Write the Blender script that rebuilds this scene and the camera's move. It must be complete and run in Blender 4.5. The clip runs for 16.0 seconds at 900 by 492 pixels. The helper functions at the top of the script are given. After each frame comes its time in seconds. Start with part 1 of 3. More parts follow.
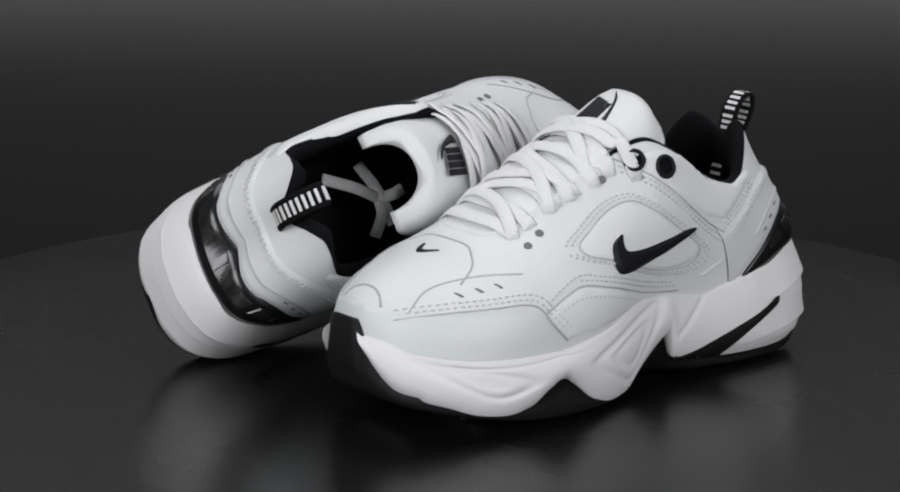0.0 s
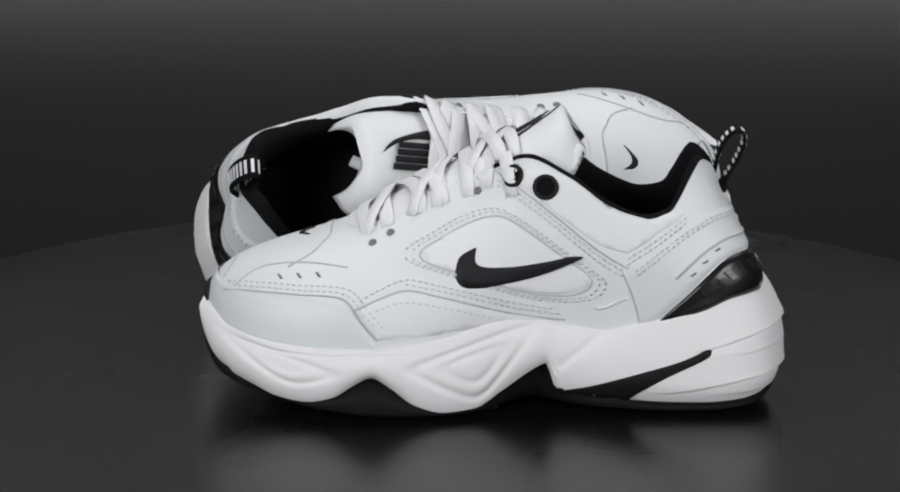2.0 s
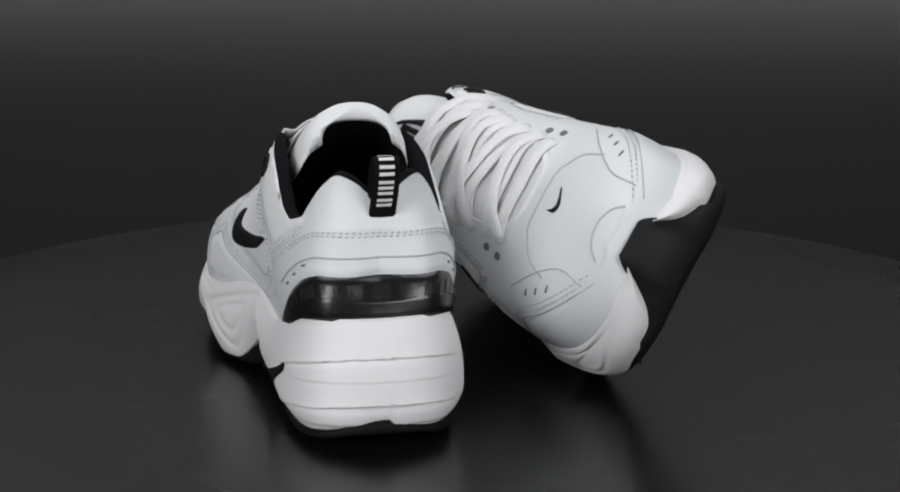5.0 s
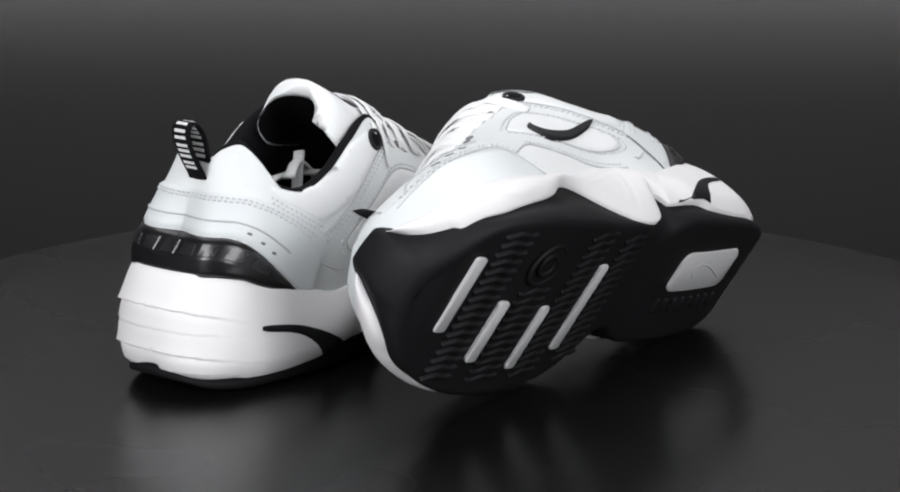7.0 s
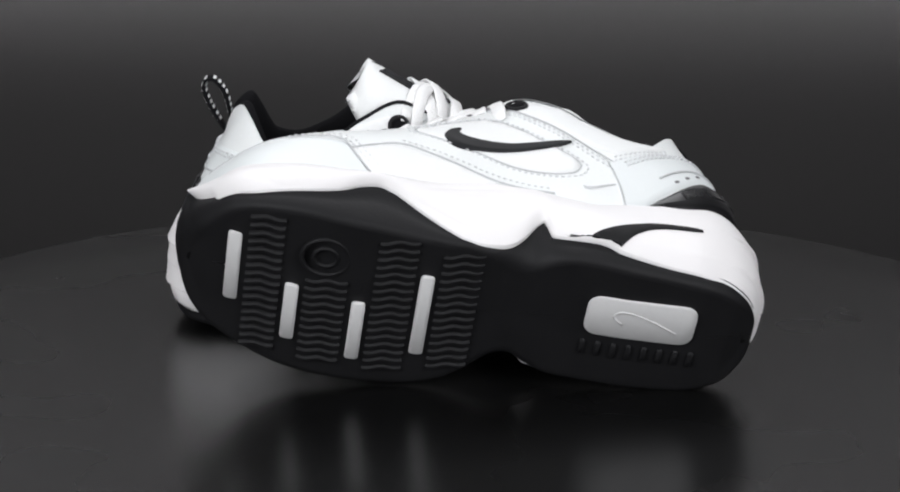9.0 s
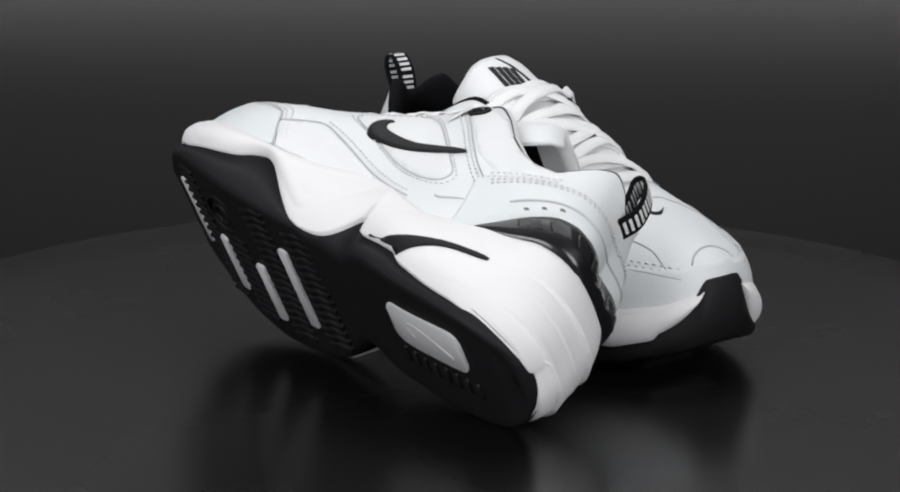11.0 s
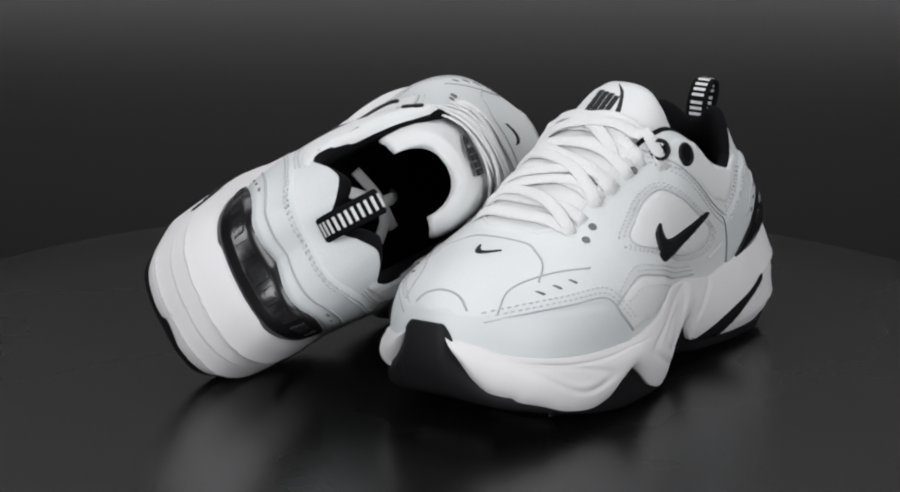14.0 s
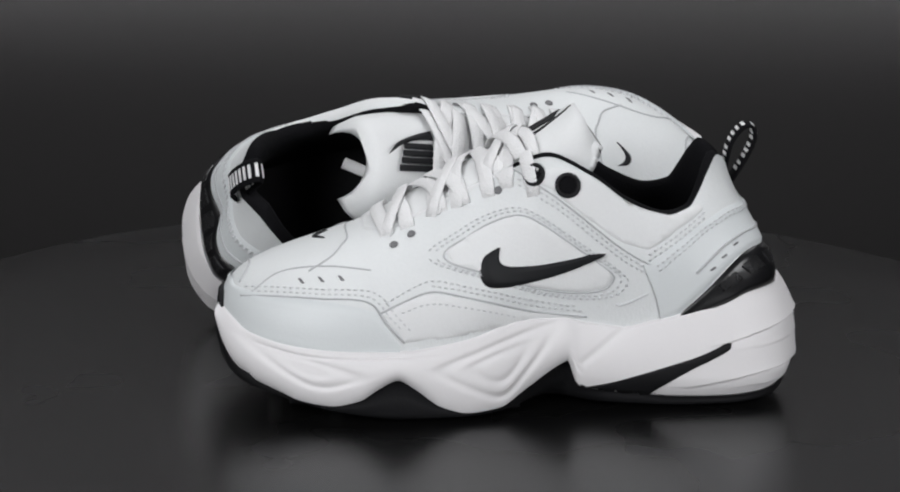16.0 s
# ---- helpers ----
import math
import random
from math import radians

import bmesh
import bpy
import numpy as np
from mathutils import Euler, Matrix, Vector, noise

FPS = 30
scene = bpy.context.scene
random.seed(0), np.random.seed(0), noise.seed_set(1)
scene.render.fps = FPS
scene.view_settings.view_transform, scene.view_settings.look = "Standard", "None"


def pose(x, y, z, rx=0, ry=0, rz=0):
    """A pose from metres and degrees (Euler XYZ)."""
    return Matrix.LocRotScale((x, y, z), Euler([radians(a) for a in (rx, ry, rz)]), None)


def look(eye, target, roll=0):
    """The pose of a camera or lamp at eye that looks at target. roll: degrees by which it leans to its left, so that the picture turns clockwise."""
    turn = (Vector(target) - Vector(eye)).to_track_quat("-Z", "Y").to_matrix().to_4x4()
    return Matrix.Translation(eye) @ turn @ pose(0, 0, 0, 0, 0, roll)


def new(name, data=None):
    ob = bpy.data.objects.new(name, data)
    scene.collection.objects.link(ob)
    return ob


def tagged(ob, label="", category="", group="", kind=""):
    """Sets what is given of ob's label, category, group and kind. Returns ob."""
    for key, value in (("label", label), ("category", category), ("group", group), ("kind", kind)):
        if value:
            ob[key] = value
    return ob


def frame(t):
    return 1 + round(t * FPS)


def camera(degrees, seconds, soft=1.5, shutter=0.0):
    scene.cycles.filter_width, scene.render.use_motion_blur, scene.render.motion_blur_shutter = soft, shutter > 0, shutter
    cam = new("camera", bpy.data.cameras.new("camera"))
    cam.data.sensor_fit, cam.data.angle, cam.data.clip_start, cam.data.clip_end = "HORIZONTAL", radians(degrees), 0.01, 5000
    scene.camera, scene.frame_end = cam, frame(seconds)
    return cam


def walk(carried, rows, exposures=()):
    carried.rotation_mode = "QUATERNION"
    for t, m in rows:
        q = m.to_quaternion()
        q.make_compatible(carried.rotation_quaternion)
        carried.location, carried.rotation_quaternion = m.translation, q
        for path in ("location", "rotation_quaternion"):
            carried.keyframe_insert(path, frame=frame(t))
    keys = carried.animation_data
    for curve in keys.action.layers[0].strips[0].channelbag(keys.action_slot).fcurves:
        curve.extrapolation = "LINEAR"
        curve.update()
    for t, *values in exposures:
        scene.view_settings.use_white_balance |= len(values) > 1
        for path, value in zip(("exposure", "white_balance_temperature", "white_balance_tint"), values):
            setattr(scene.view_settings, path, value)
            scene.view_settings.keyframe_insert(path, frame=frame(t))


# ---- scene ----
from mathutils.bvhtree import BVHTree
from mathutils.geometry import delaunay_2d_cdt

# ---------------------------------------------------------------- camera, fixed
cam = camera(21.04, 16.0, soft=2.0)
EYE = (0.0, -1.3, 0.378)
TILT, PAN = radians(13.772), radians(0.286)
AIM = (EYE[0] - math.sin(PAN) * math.cos(TILT), EYE[1] + math.cos(PAN) * math.cos(TILT), EYE[2] - math.sin(TILT))
HOLD = look(EYE, AIM, 0.479)
walk(cam, [(0.0, HOLD), (16.0, HOLD)],
     exposures=[(0.0, -0.05), (5.2, -0.05), (7.3, 0.48), (9.2, 0.36), (11.3, 0.16), (12.5, 0.03), (14.5, 0.03), (16.0, -0.03)])

# ---------------------------------------------------------------- world and lamps
world = bpy.data.worlds.new("studio")
scene.world = world
world.use_nodes = True
world.node_tree.nodes["Background"].inputs[0].default_value = (0.9, 0.95, 1.0, 1)
world.node_tree.nodes["Background"].inputs[1].default_value = 0.006


def softbox(name, eye, target, w, h, watts, colour=(0.968, 0.973, 1.0), spread=180):
    data = bpy.data.lights.new(name, "AREA")
    data.shape, data.size, data.size_y, data.energy, data.color = "RECTANGLE", w, h, watts, colour
    data.spread = radians(spread)
    ob = new(name, data)
    ob.matrix_world = look(eye, target)
    return ob


softbox("overhead_softbox", (0.0, 0.40, 1.25), (0, 0, 0.05), 1.6, 0.9, 11)
softbox("front_softbox_left", (-1.15, -1.6, 0.80), (0, 0, 0.06), 0.9, 1.1, 25.5)
softbox("front_softbox_right", (1.15, -1.6, 0.80), (0, 0, 0.06), 0.9, 1.1, 21)
# unseen fill, added so the wall's reflection brightens the table towards its front
softbox("backdrop_fill_high", (0.0, 1.22, 1.0), (0.0, 1.6, 0.78), 3.2, 0.12, 55, spread=100)
# unseen fill, added to lighten the upper strip of backdrop in view
softbox("backdrop_fill_low", (0.0, 1.35, 0.25), (0.0, 1.6, 0.02), 3.6, 0.05, 3.4, spread=32)


# ---------------------------------------------------------------- materials
def material(name, colour, rough=0.5, spec=0.5, metal=0.0, grain=0.0, grain_size=400.0, tone=0.0, tone_size=30.0,
             bump=0.0, coat=0.0, weave=0.0):
    m = bpy.data.materials.new(name)
    m.use_nodes = True
    nt = m.node_tree
    b = nt.nodes["Principled BSDF"]
    b.inputs["Base Color"].default_value = (*colour, 1)
    b.inputs["Roughness"].default_value = rough
    b.inputs["Specular IOR Level"].default_value = spec
    b.inputs["Metallic"].default_value = metal
    b.inputs["Coat Weight"].default_value = coat
    tc = nt.nodes.new("ShaderNodeTexCoord")

    def noise_node(size, detail=3.0):
        n = nt.nodes.new("ShaderNodeTexNoise")
        n.inputs["Scale"].default_value, n.inputs["Detail"].default_value = size, detail
        nt.links.new(tc.outputs["Object"], n.inputs["Vector"])
        return n
    small, large = noise_node(grain_size), noise_node(tone_size)
    if grain or tone:
        hsv = nt.nodes.new("ShaderNodeMix")
        hsv.data_type = "RGBA"
        hsv.inputs["A"].default_value = (*[c * (1 - tone - grain) for c in colour], 1)
        hsv.inputs["B"].default_value = (*[min(1, c * (1 + tone + grain)) for c in colour], 1)
        add = nt.nodes.new("ShaderNodeMath")
        add.operation = "MULTIPLY_ADD"
        nt.links.new(small.outputs["Fac"], add.inputs[0])
        add.inputs[1].default_value = grain / max(grain + tone, 1e-4)
        mul = nt.nodes.new("ShaderNodeMath")
        mul.operation = "MULTIPLY"
        nt.links.new(large.outputs["Fac"], mul.inputs[0])
        mul.inputs[1].default_value = tone / max(grain + tone, 1e-4)
        nt.links.new(mul.outputs[0], add.inputs[2])
        nt.links.new(add.outputs[0], hsv.inputs["Factor"])
        nt.links.new(hsv.outputs["Result"], b.inputs["Base Color"])
        ramp = nt.nodes.new("ShaderNodeMapRange")
        ramp.inputs["To Min"].default_value, ramp.inputs["To Max"].default_value = rough * 0.88, min(1, rough * 1.12)
        nt.links.new(large.outputs["Fac"], ramp.inputs["Value"])
        nt.links.new(ramp.outputs["Result"], b.inputs["Roughness"])
    if bump:
        bn = nt.nodes.new("ShaderNodeBump")
        bn.inputs["Strength"].default_value, bn.inputs["Distance"].default_value = bump, 0.0006
        src = small.outputs["Fac"]
        if weave:
            vor = nt.nodes.new("ShaderNodeTexVoronoi")
            vor.inputs["Scale"].default_value = weave
            nt.links.new(tc.outputs["Object"], vor.inputs["Vector"])
            src = vor.outputs["Distance"]
        nt.links.new(src, bn.inputs["Height"])
        nt.links.new(bn.outputs["Normal"], b.inputs["Normal"])
    return m


LEATHER = material("white_leather", (0.75, 0.77, 0.77), 0.5, 0.4, grain=0.03, grain_size=700, tone=0.045, tone_size=25, bump=0.38)
LEATHER_BACK = material("smooth_leather", (0.70, 0.73, 0.735), 0.45, 0.45, grain=0.02, grain_size=900, tone=0.03, tone_size=25, bump=0.15)
MESH = material("white_mesh", (0.78, 0.79, 0.79), 0.75, 0.25, grain=0.03, grain_size=700, tone=0.02, bump=0.18, weave=1100)
FOAM = material("white_foam", (0.80, 0.785, 0.79), 0.55, 0.35, grain=0.01, grain_size=600, tone=0.025, tone_size=18, bump=0.1)
LACE = material("lace_cotton", (0.82, 0.82, 0.82), 0.8, 0.2, grain=0.05, grain_size=900, tone=0.02, bump=0.6, weave=900)
RUBBER = material("black_rubber", (0.008, 0.008, 0.009), 0.62, 0.25, grain=0.15, grain_size=500, tone=0.2, tone_size=40, bump=0.2)
LINING = material("black_lining", (0.006, 0.006, 0.007), 0.9, 0.1, grain=0.2, grain_size=800, tone=0.2, bump=0.4, weave=900)
TPU = material("black_tpu", (0.010, 0.010, 0.011), 0.30, 0.5, tone=0.25, tone_size=120, coat=0.25)
SMOKE = material("smoked_plastic", (0.018, 0.018, 0.019), 0.27, 0.5, tone=0.35, tone_size=160, coat=0.25)
STRIPE = material("black_print", (0.008, 0.0085, 0.010), 0.58, 0.28, grain=0.1, tone=0.1)
SEAM = material("seam_shadow_grey", (0.50, 0.51, 0.52), 0.8, 0.2, grain=0.05)
THREAD = material("thread", (0.63, 0.64, 0.65), 0.7, 0.3)
EYELET = material("grey_eyelet", (0.16, 0.16, 0.165), 0.45, 0.5)
INSOLE = material("insole", (0.012, 0.012, 0.013), 0.85, 0.15, grain=0.2, grain_size=500, tone=0.2)
PLATE = material("pale_rubber", (0.56, 0.56, 0.56), 0.5, 0.4, grain=0.03, tone=0.05, bump=0.1)
TABLE = material("black_acrylic", (0.0045, 0.0045, 0.0045), 0.27, 0.40, grain=0.05, grain_size=300, tone=0.12, tone_size=5)
BACKDROP = material("dark_paper", (0.030, 0.029, 0.029), 0.95, 0.1, grain=0.03, grain_size=60, tone=0.06, tone_size=1.5)
FLOOR = material("dark_floor", (0.03, 0.03, 0.03), 0.8, 0.2, grain=0.05, tone=0.1, tone_size=2)


# ---------------------------------------------------------------- mesh helpers
MM = 0.001


def mesh_of(name, verts, faces, mat, smooth=True):
    me = bpy.data.meshes.new(name)
    me.from_pydata([tuple(v) for v in verts], [], faces)
    bm = bmesh.new()
    bm.from_mesh(me)
    bmesh.ops.remove_doubles(bm, verts=bm.verts, dist=1e-6)
    bmesh.ops.recalc_face_normals(bm, faces=bm.faces)
    bm.to_mesh(me)
    bm.free()
    me.materials.append(mat)
    for p in me.polygons:
        p.use_smooth = smooth
    return me


def part(name, verts, faces, mat, parent, label="", smooth=True):
    ob = new(name, mesh_of(name, np.asarray(verts, float) * MM, faces, mat, smooth))
    ob.parent = parent
    if label:
        tagged(ob, label)
    return ob


def grid_faces(rows, cols, close_rows=False, close_cols=False):
    out = []
    for i in range(rows if close_rows else rows - 1):
        for j in range(cols if close_cols else cols - 1):
            a, b = i * cols + j, i * cols + (j + 1) % cols
            c, d = ((i + 1) % rows) * cols + (j + 1) % cols, ((i + 1) % rows) * cols + j
            out.append((a, b, c, d))
    return out


def joined(pieces):
    verts, faces = [], []
    for v, f in pieces:
        n = len(verts)
        verts += [tuple(p) for p in v]
        faces += [tuple(i + n for i in q) for q in f]
    return verts, faces


def spline(points, n, closed=False):
    """Catmull-Rom through points, n samples evenly along it."""
    p = np.array(points, float)
    if closed:
        p = np.vstack([p[-1], p, p[0], p[1]])
    else:
        p = np.vstack([2 * p[0] - p[1], p, 2 * p[-1] - p[-2]])
    out = []
    for i in range(1, len(p) - 2):
        for t in np.linspace(0, 1, 24, endpoint=False):
            a, b, c, d = p[i - 1:i + 3]
            out.append(0.5 * (2 * b + (c - a) * t + (2 * a - 5 * b + 4 * c - d) * t * t + (3 * b - a - 3 * c + d) * t ** 3))
    out.append(p[-2])
    out = np.array(out)
    ln = np.concatenate([[0], np.cumsum(np.linalg.norm(np.diff(out, axis=0), axis=1))])
    at = np.linspace(0, ln[-1], n, endpoint=not closed)
    return np.stack([np.interp(at, ln, out[:, k]) for k in range(out.shape[1])], 1)


def smooth_interp(x, keys):
    """Monotone cubic through keys of (x, value), x rising."""
    k = np.array(keys, float)
    xs, ys = k[:, 0], k[:, 1]
    d = np.diff(ys) / np.diff(xs)
    m = np.zeros(len(xs))
    for i in range(1, len(xs) - 1):
        m[i] = 0 if d[i - 1] * d[i] <= 0 else 2 * d[i - 1] * d[i] / (d[i - 1] + d[i])
    m[0], m[-1] = d[0], d[-1]
    x = np.clip(x, xs[0], xs[-1])
    i = np.clip(np.searchsorted(xs, x) - 1, 0, len(xs) - 2)
    h = xs[i + 1] - xs[i]
    t = (x - xs[i]) / h
    return ((2 * t ** 3 - 3 * t ** 2 + 1) * ys[i] + (t ** 3 - 2 * t ** 2 + t) * h * m[i]
            + (3 * t ** 2 - 2 * t ** 3) * ys[i + 1] + (t ** 3 - t ** 2) * h * m[i + 1])


def tube(path, radius, sides=6, closed=False):
    p = np.array(path, float)
    n = len(p)
    rings = []
    for i in range(n):
        a = p[(i - 1) % n] if closed or i else p[0]
        b = p[(i + 1) % n] if closed or i < n - 1 else p[-1]
        t = (b - a) / (np.linalg.norm(b - a) + 1e-9)
        u = np.cross(t, (0.31, 0.17, 0.93))
        u /= np.linalg.norm(u) + 1e-9
        w = np.cross(t, u)
        for k in range(sides):
            c = 2 * math.pi * k / sides
            rings.append(p[i] + radius * (math.cos(c) * u + math.sin(c) * w))
    f = grid_faces(n, sides, close_rows=closed, close_cols=True)
    if not closed:
        f += [tuple(range(sides)), tuple(range((n - 1) * sides, n * sides))]
    return rings, f


def ribbon(path, normals, width, thick):
    """A flat strap with rounded edges along path; normals point away from its broad side."""
    p, nn = np.array(path, float), np.array(normals, float)
    prof = [(-.5, 0), (-.42, .5), (0, .62), (.42, .5), (.5, 0), (.42, -.5), (-.42, -.5)]
    v = []
    for i in range(len(p)):
        t = p[min(i + 1, len(p) - 1)] - p[max(i - 1, 0)]
        t /= np.linalg.norm(t) + 1e-9
        side = np.cross(t, nn[i])
        side /= np.linalg.norm(side) + 1e-9
        up = np.cross(side, t)
        v += [p[i] + a * width * side + b * thick * up for a, b in prof]
    k = len(prof)
    return v, grid_faces(len(p), k, close_cols=True) + [tuple(range(k)), tuple(range((len(p) - 1) * k, len(p) * k))]


# ---------------------------------------------------------------- the shoe's forms (millimetres; x to the toe, +y outer side, z up)
N = 360
PLAN = [(266.8, 0), (265.5, 19), (255.5, 39), (236, 55.5), (207, 66), (172, 69), (138, 65), (102, 53), (60, 48.5), (20, 49), (-8, 46),
        (-26, 37), (-35.5, 21), (-37, 4), (-35, -12), (-27, -27), (-10, -38), (20, -43.5), (60, -47.5), (100, -47), (135, -50),
        (170, -55), (205, -56), (234.5, -48.5), (250.5, -33.5), (262.5, -17)]
TOP_OF_SOLE = [(-37, 62.5), (-26, 63.5), (-9, 61.5), (6, 55.5), (26, 49), (43, 45), (56, 42), (78, 45), (90, 48), (107, 48), (136, 41),
               (154, 38), (171, 36), (194, 36), (223, 37), (252, 41), (262, 46), (271, 50)]
WHITE_EDGE = [(-37, 10), (-27, 5.5), (-16, 3.5), (4, 2.5), (34, 3), (47, 6), (76, 11), (81, 13), (83.5, 20), (85.5, 26), (92, 23), (107, 12.5),
              (121, 4), (136, 3), (151, 7), (165, 17), (174, 22), (183, 18), (194, 11), (209, 8), (223, 9.5), (238, 14.5), (258, 20), (272, 25)]
TREAD_LINE = [(-37, 6), (-24, 2), (0, 0.2), (30, 0), (60, 1.5), (90, 2.5), (130, 0.5), (170, 0.5), (205, 4), (232, 9), (255, 13.5), (272, 20)]
TOE_CAP = [(-60, 23), (-46, 23), (-36, 25), (-28, 30), (-21, 37), (-14, 47), (-10, 50.5), (10, 51.5), (14, 48), (21, 38), (28, 28.5), (37, 21.5), (48, 19), (62, 18)]

plan = spline(PLAN, N, closed=True)
tang = np.roll(plan, -1, 0) - np.roll(plan, 1, 0)
tang /= np.linalg.norm(tang, axis=1)[:, None]
outw = np.stack([tang[:, 1], -tang[:, 0]], 1)
if (outw[0] @ np.array([1, 0])) < 0:
    outw = -outw
z_top = smooth_interp(plan[:, 0], TOP_OF_SOLE)
z_edge = smooth_interp(plan[:, 0], WHITE_EDGE)
INNER_EDGE = [(-37, 8), (-24, 6.5), (10, 6.5), (42, 9.5), (50, 13.2), (60, 14.2), (72, 14.8), (78, 15.5), (80, 21), (82, 26), (86, 22), (92, 12), (98, 6), (104, 3.5), (112, 2.5),
              (121, 4), (130, 8.5), (139, 14), (150, 21.5), (158, 26.5), (166, 29), (174, 27), (185, 21.5), (198, 18.5), (212, 17.5), (226, 17), (240, 20), (258, 25), (272, 30)]
z_edge = np.where(plan[:, 1] < 0, smooth_interp(plan[:, 0], INNER_EDGE), z_edge)
# the heel's lower edge arches a little at its middle
z_edge = z_edge + 4.0 * np.clip((-24 - plan[:, 0]) / 10, 0, 1) * np.exp(-((plan[:, 1] - 4) / 15) ** 2)
front = np.clip((plan[:, 0] - 236) / 14, 0, 1)
z_edge = np.maximum(z_edge, front * smooth_interp(plan[:, 1], TOE_CAP))
z_edge = np.minimum(z_edge, z_top - 2 + 6 * front * (np.abs(plan[:, 1]) < 20))
z_top = np.maximum(z_top, z_edge + 2)
z_tread = smooth_interp(plan[:, 0], TREAD_LINE)
z_tread = np.minimum(z_tread, z_edge - 2)
# arc share: 0 at the toe, 1 at the middle of the heel, on both sides
arc = np.concatenate([[0], np.cumsum(np.linalg.norm(np.diff(plan, axis=0), axis=1))])
heel_i = int(np.argmin(plan[:, 0] + 0.02 * np.abs(plan[:, 1])))
share = np.where(np.arange(N) <= heel_i, arc / arc[heel_i], (arc[-1] + 1.9 - arc) / (arc[-1] + 1.9 - arc[heel_i]))
share = np.clip(share, 0, 1)
sgn = np.where(np.arange(N) <= heel_i, 1.0, -1.0)


def leaf(x, z, corners, size, w):
    """A moulded groove along a rounded triangle; size scales it about its middle."""
    c = np.mean(np.array(corners, float), 0)
    q = np.array(corners, float)
    d = np.full(np.shape(x), -1e9)
    for i in range(3):
        a, b = q[i], q[(i + 1) % 3]
        n = np.array([b[1] - a[1], a[0] - b[0]])
        n = n / np.linalg.norm(n)
        if n @ (c - a) > 0:
            n = -n
        e = (x - c[0]) * n[0] + (z - c[1]) * n[1] - (a - c) @ n * size
        d = np.logaddexp(d / 3.2, e / 3.2) * 3.2
    return np.exp(-(d / w) ** 2)


def lip(z, line, high, long=5.5):
    """A band that swells towards its lower edge and breaks off sharply there."""
    g = z - line
    return high * np.where(g >= 0, np.exp(-np.abs(g) / long), -0.55 * np.exp(-np.abs(g) / 1.8))


LEAF_BACK = [(161, 27), (86, 50), (119, 6)]
LEAF_FRONT = [(262, 42), (184, 24), (214, 15)]


def sole_relief(x, y, z, v):
    g = 1.3 * leaf(x, z, LEAF_BACK, .92, 1.7) + 1.0 * leaf(x, z, LEAF_BACK, .52, 1.7)
    g = g + 1.1 * leaf(x, z, LEAF_FRONT, .9, 1.5) + .9 * leaf(x, z, LEAF_FRONT, .45, 1.3)
    g = g + 1.3 * np.exp(-((z - 23 - (82 - x) * 0.78) / 1.7) ** 2) * (x > 56) * (x < 86)
    # the parting line under the upper
    g = g + 0.9 * np.exp(-((v - .88) / .03) ** 2) * np.clip((x - 150) / 30, 0, 1) * np.clip((248 - x) / 10, 0, 1)
    # stepped bands round the heel
    back = np.clip((5 - x) / 30, 0, 1)
    side = np.clip((14 - x) / 14, 0, 1)
    r = np.clip(x + 37, 0, 60)
    bands = lip(z, 45.5 - .26 * r, 1.1 + .8 * back) * side + lip(z, 34 - .10 * r, .4 * back, 3) * side
    bands = bands + lip(z, 22 - .19 * r, 1.2 + .8 * back) * np.clip((34 - x) / 20, 0, 1) + lip(z, 11 - .05 * r, .9 * back, 3)
    bands = np.where(y < 0, bands * np.clip((-14 - x) / 18, 0.08, 1), bands)
    return -g * np.where(y < 0, 0.3, 1.0) + bands


def arch(v, k):
    return k * (1 - (2 * v - 1) ** 2)


def round_under(x, z):
    """How far the heel of the sole draws in towards the ground."""
    return 5.0 * np.clip((75 - x) / 40, 0, 1) * np.clip(1 - (z - 2) / 15, 0, 1) ** 1.6


def sole_shell(relief=1.0):
    rows = []
    nv = 84
    for i in range(nv):
        v = i / (nv - 1)
        z = z_edge + (z_top - z_edge) * v
        heel = np.clip((20 - plan[:, 0]) / 50, 0, 1)
        off = arch(v, 3.0) - 2.0 - round_under(plan[:, 0], z) - 1.5 * (1 - v) ** 6 - (1.5 + 4.0 * heel) * v ** 2 - 2.0 * heel * v ** 8 + relief * sole_relief(plan[:, 0], plan[:, 1], z, v)
        off = off + 3.0 * np.clip((70 - plan[:, 0]) / 15, 0, 1) * np.clip((plan[:, 0] + 12) / 15, 0, 1) * (plan[:, 1] < 0) * (1 - v) ** 1.5
        off = off - 4.0 * front * np.clip((17 - np.abs(plan[:, 1])) / 5, 0, 1)
        rows.append(np.column_stack([plan + outw * off[:, None], z]))
    last = rows[-1]
    for d, h in ((2, .8), (5, .8), (9, -1)):
        rows.append(np.column_stack([last[:, :2] - outw * d, last[:, 2] + h]))
    low = rows[0]
    rows.insert(0, np.column_stack([low[:, :2] - outw * 4, low[:, 2] + .5]))
    return np.array(rows)


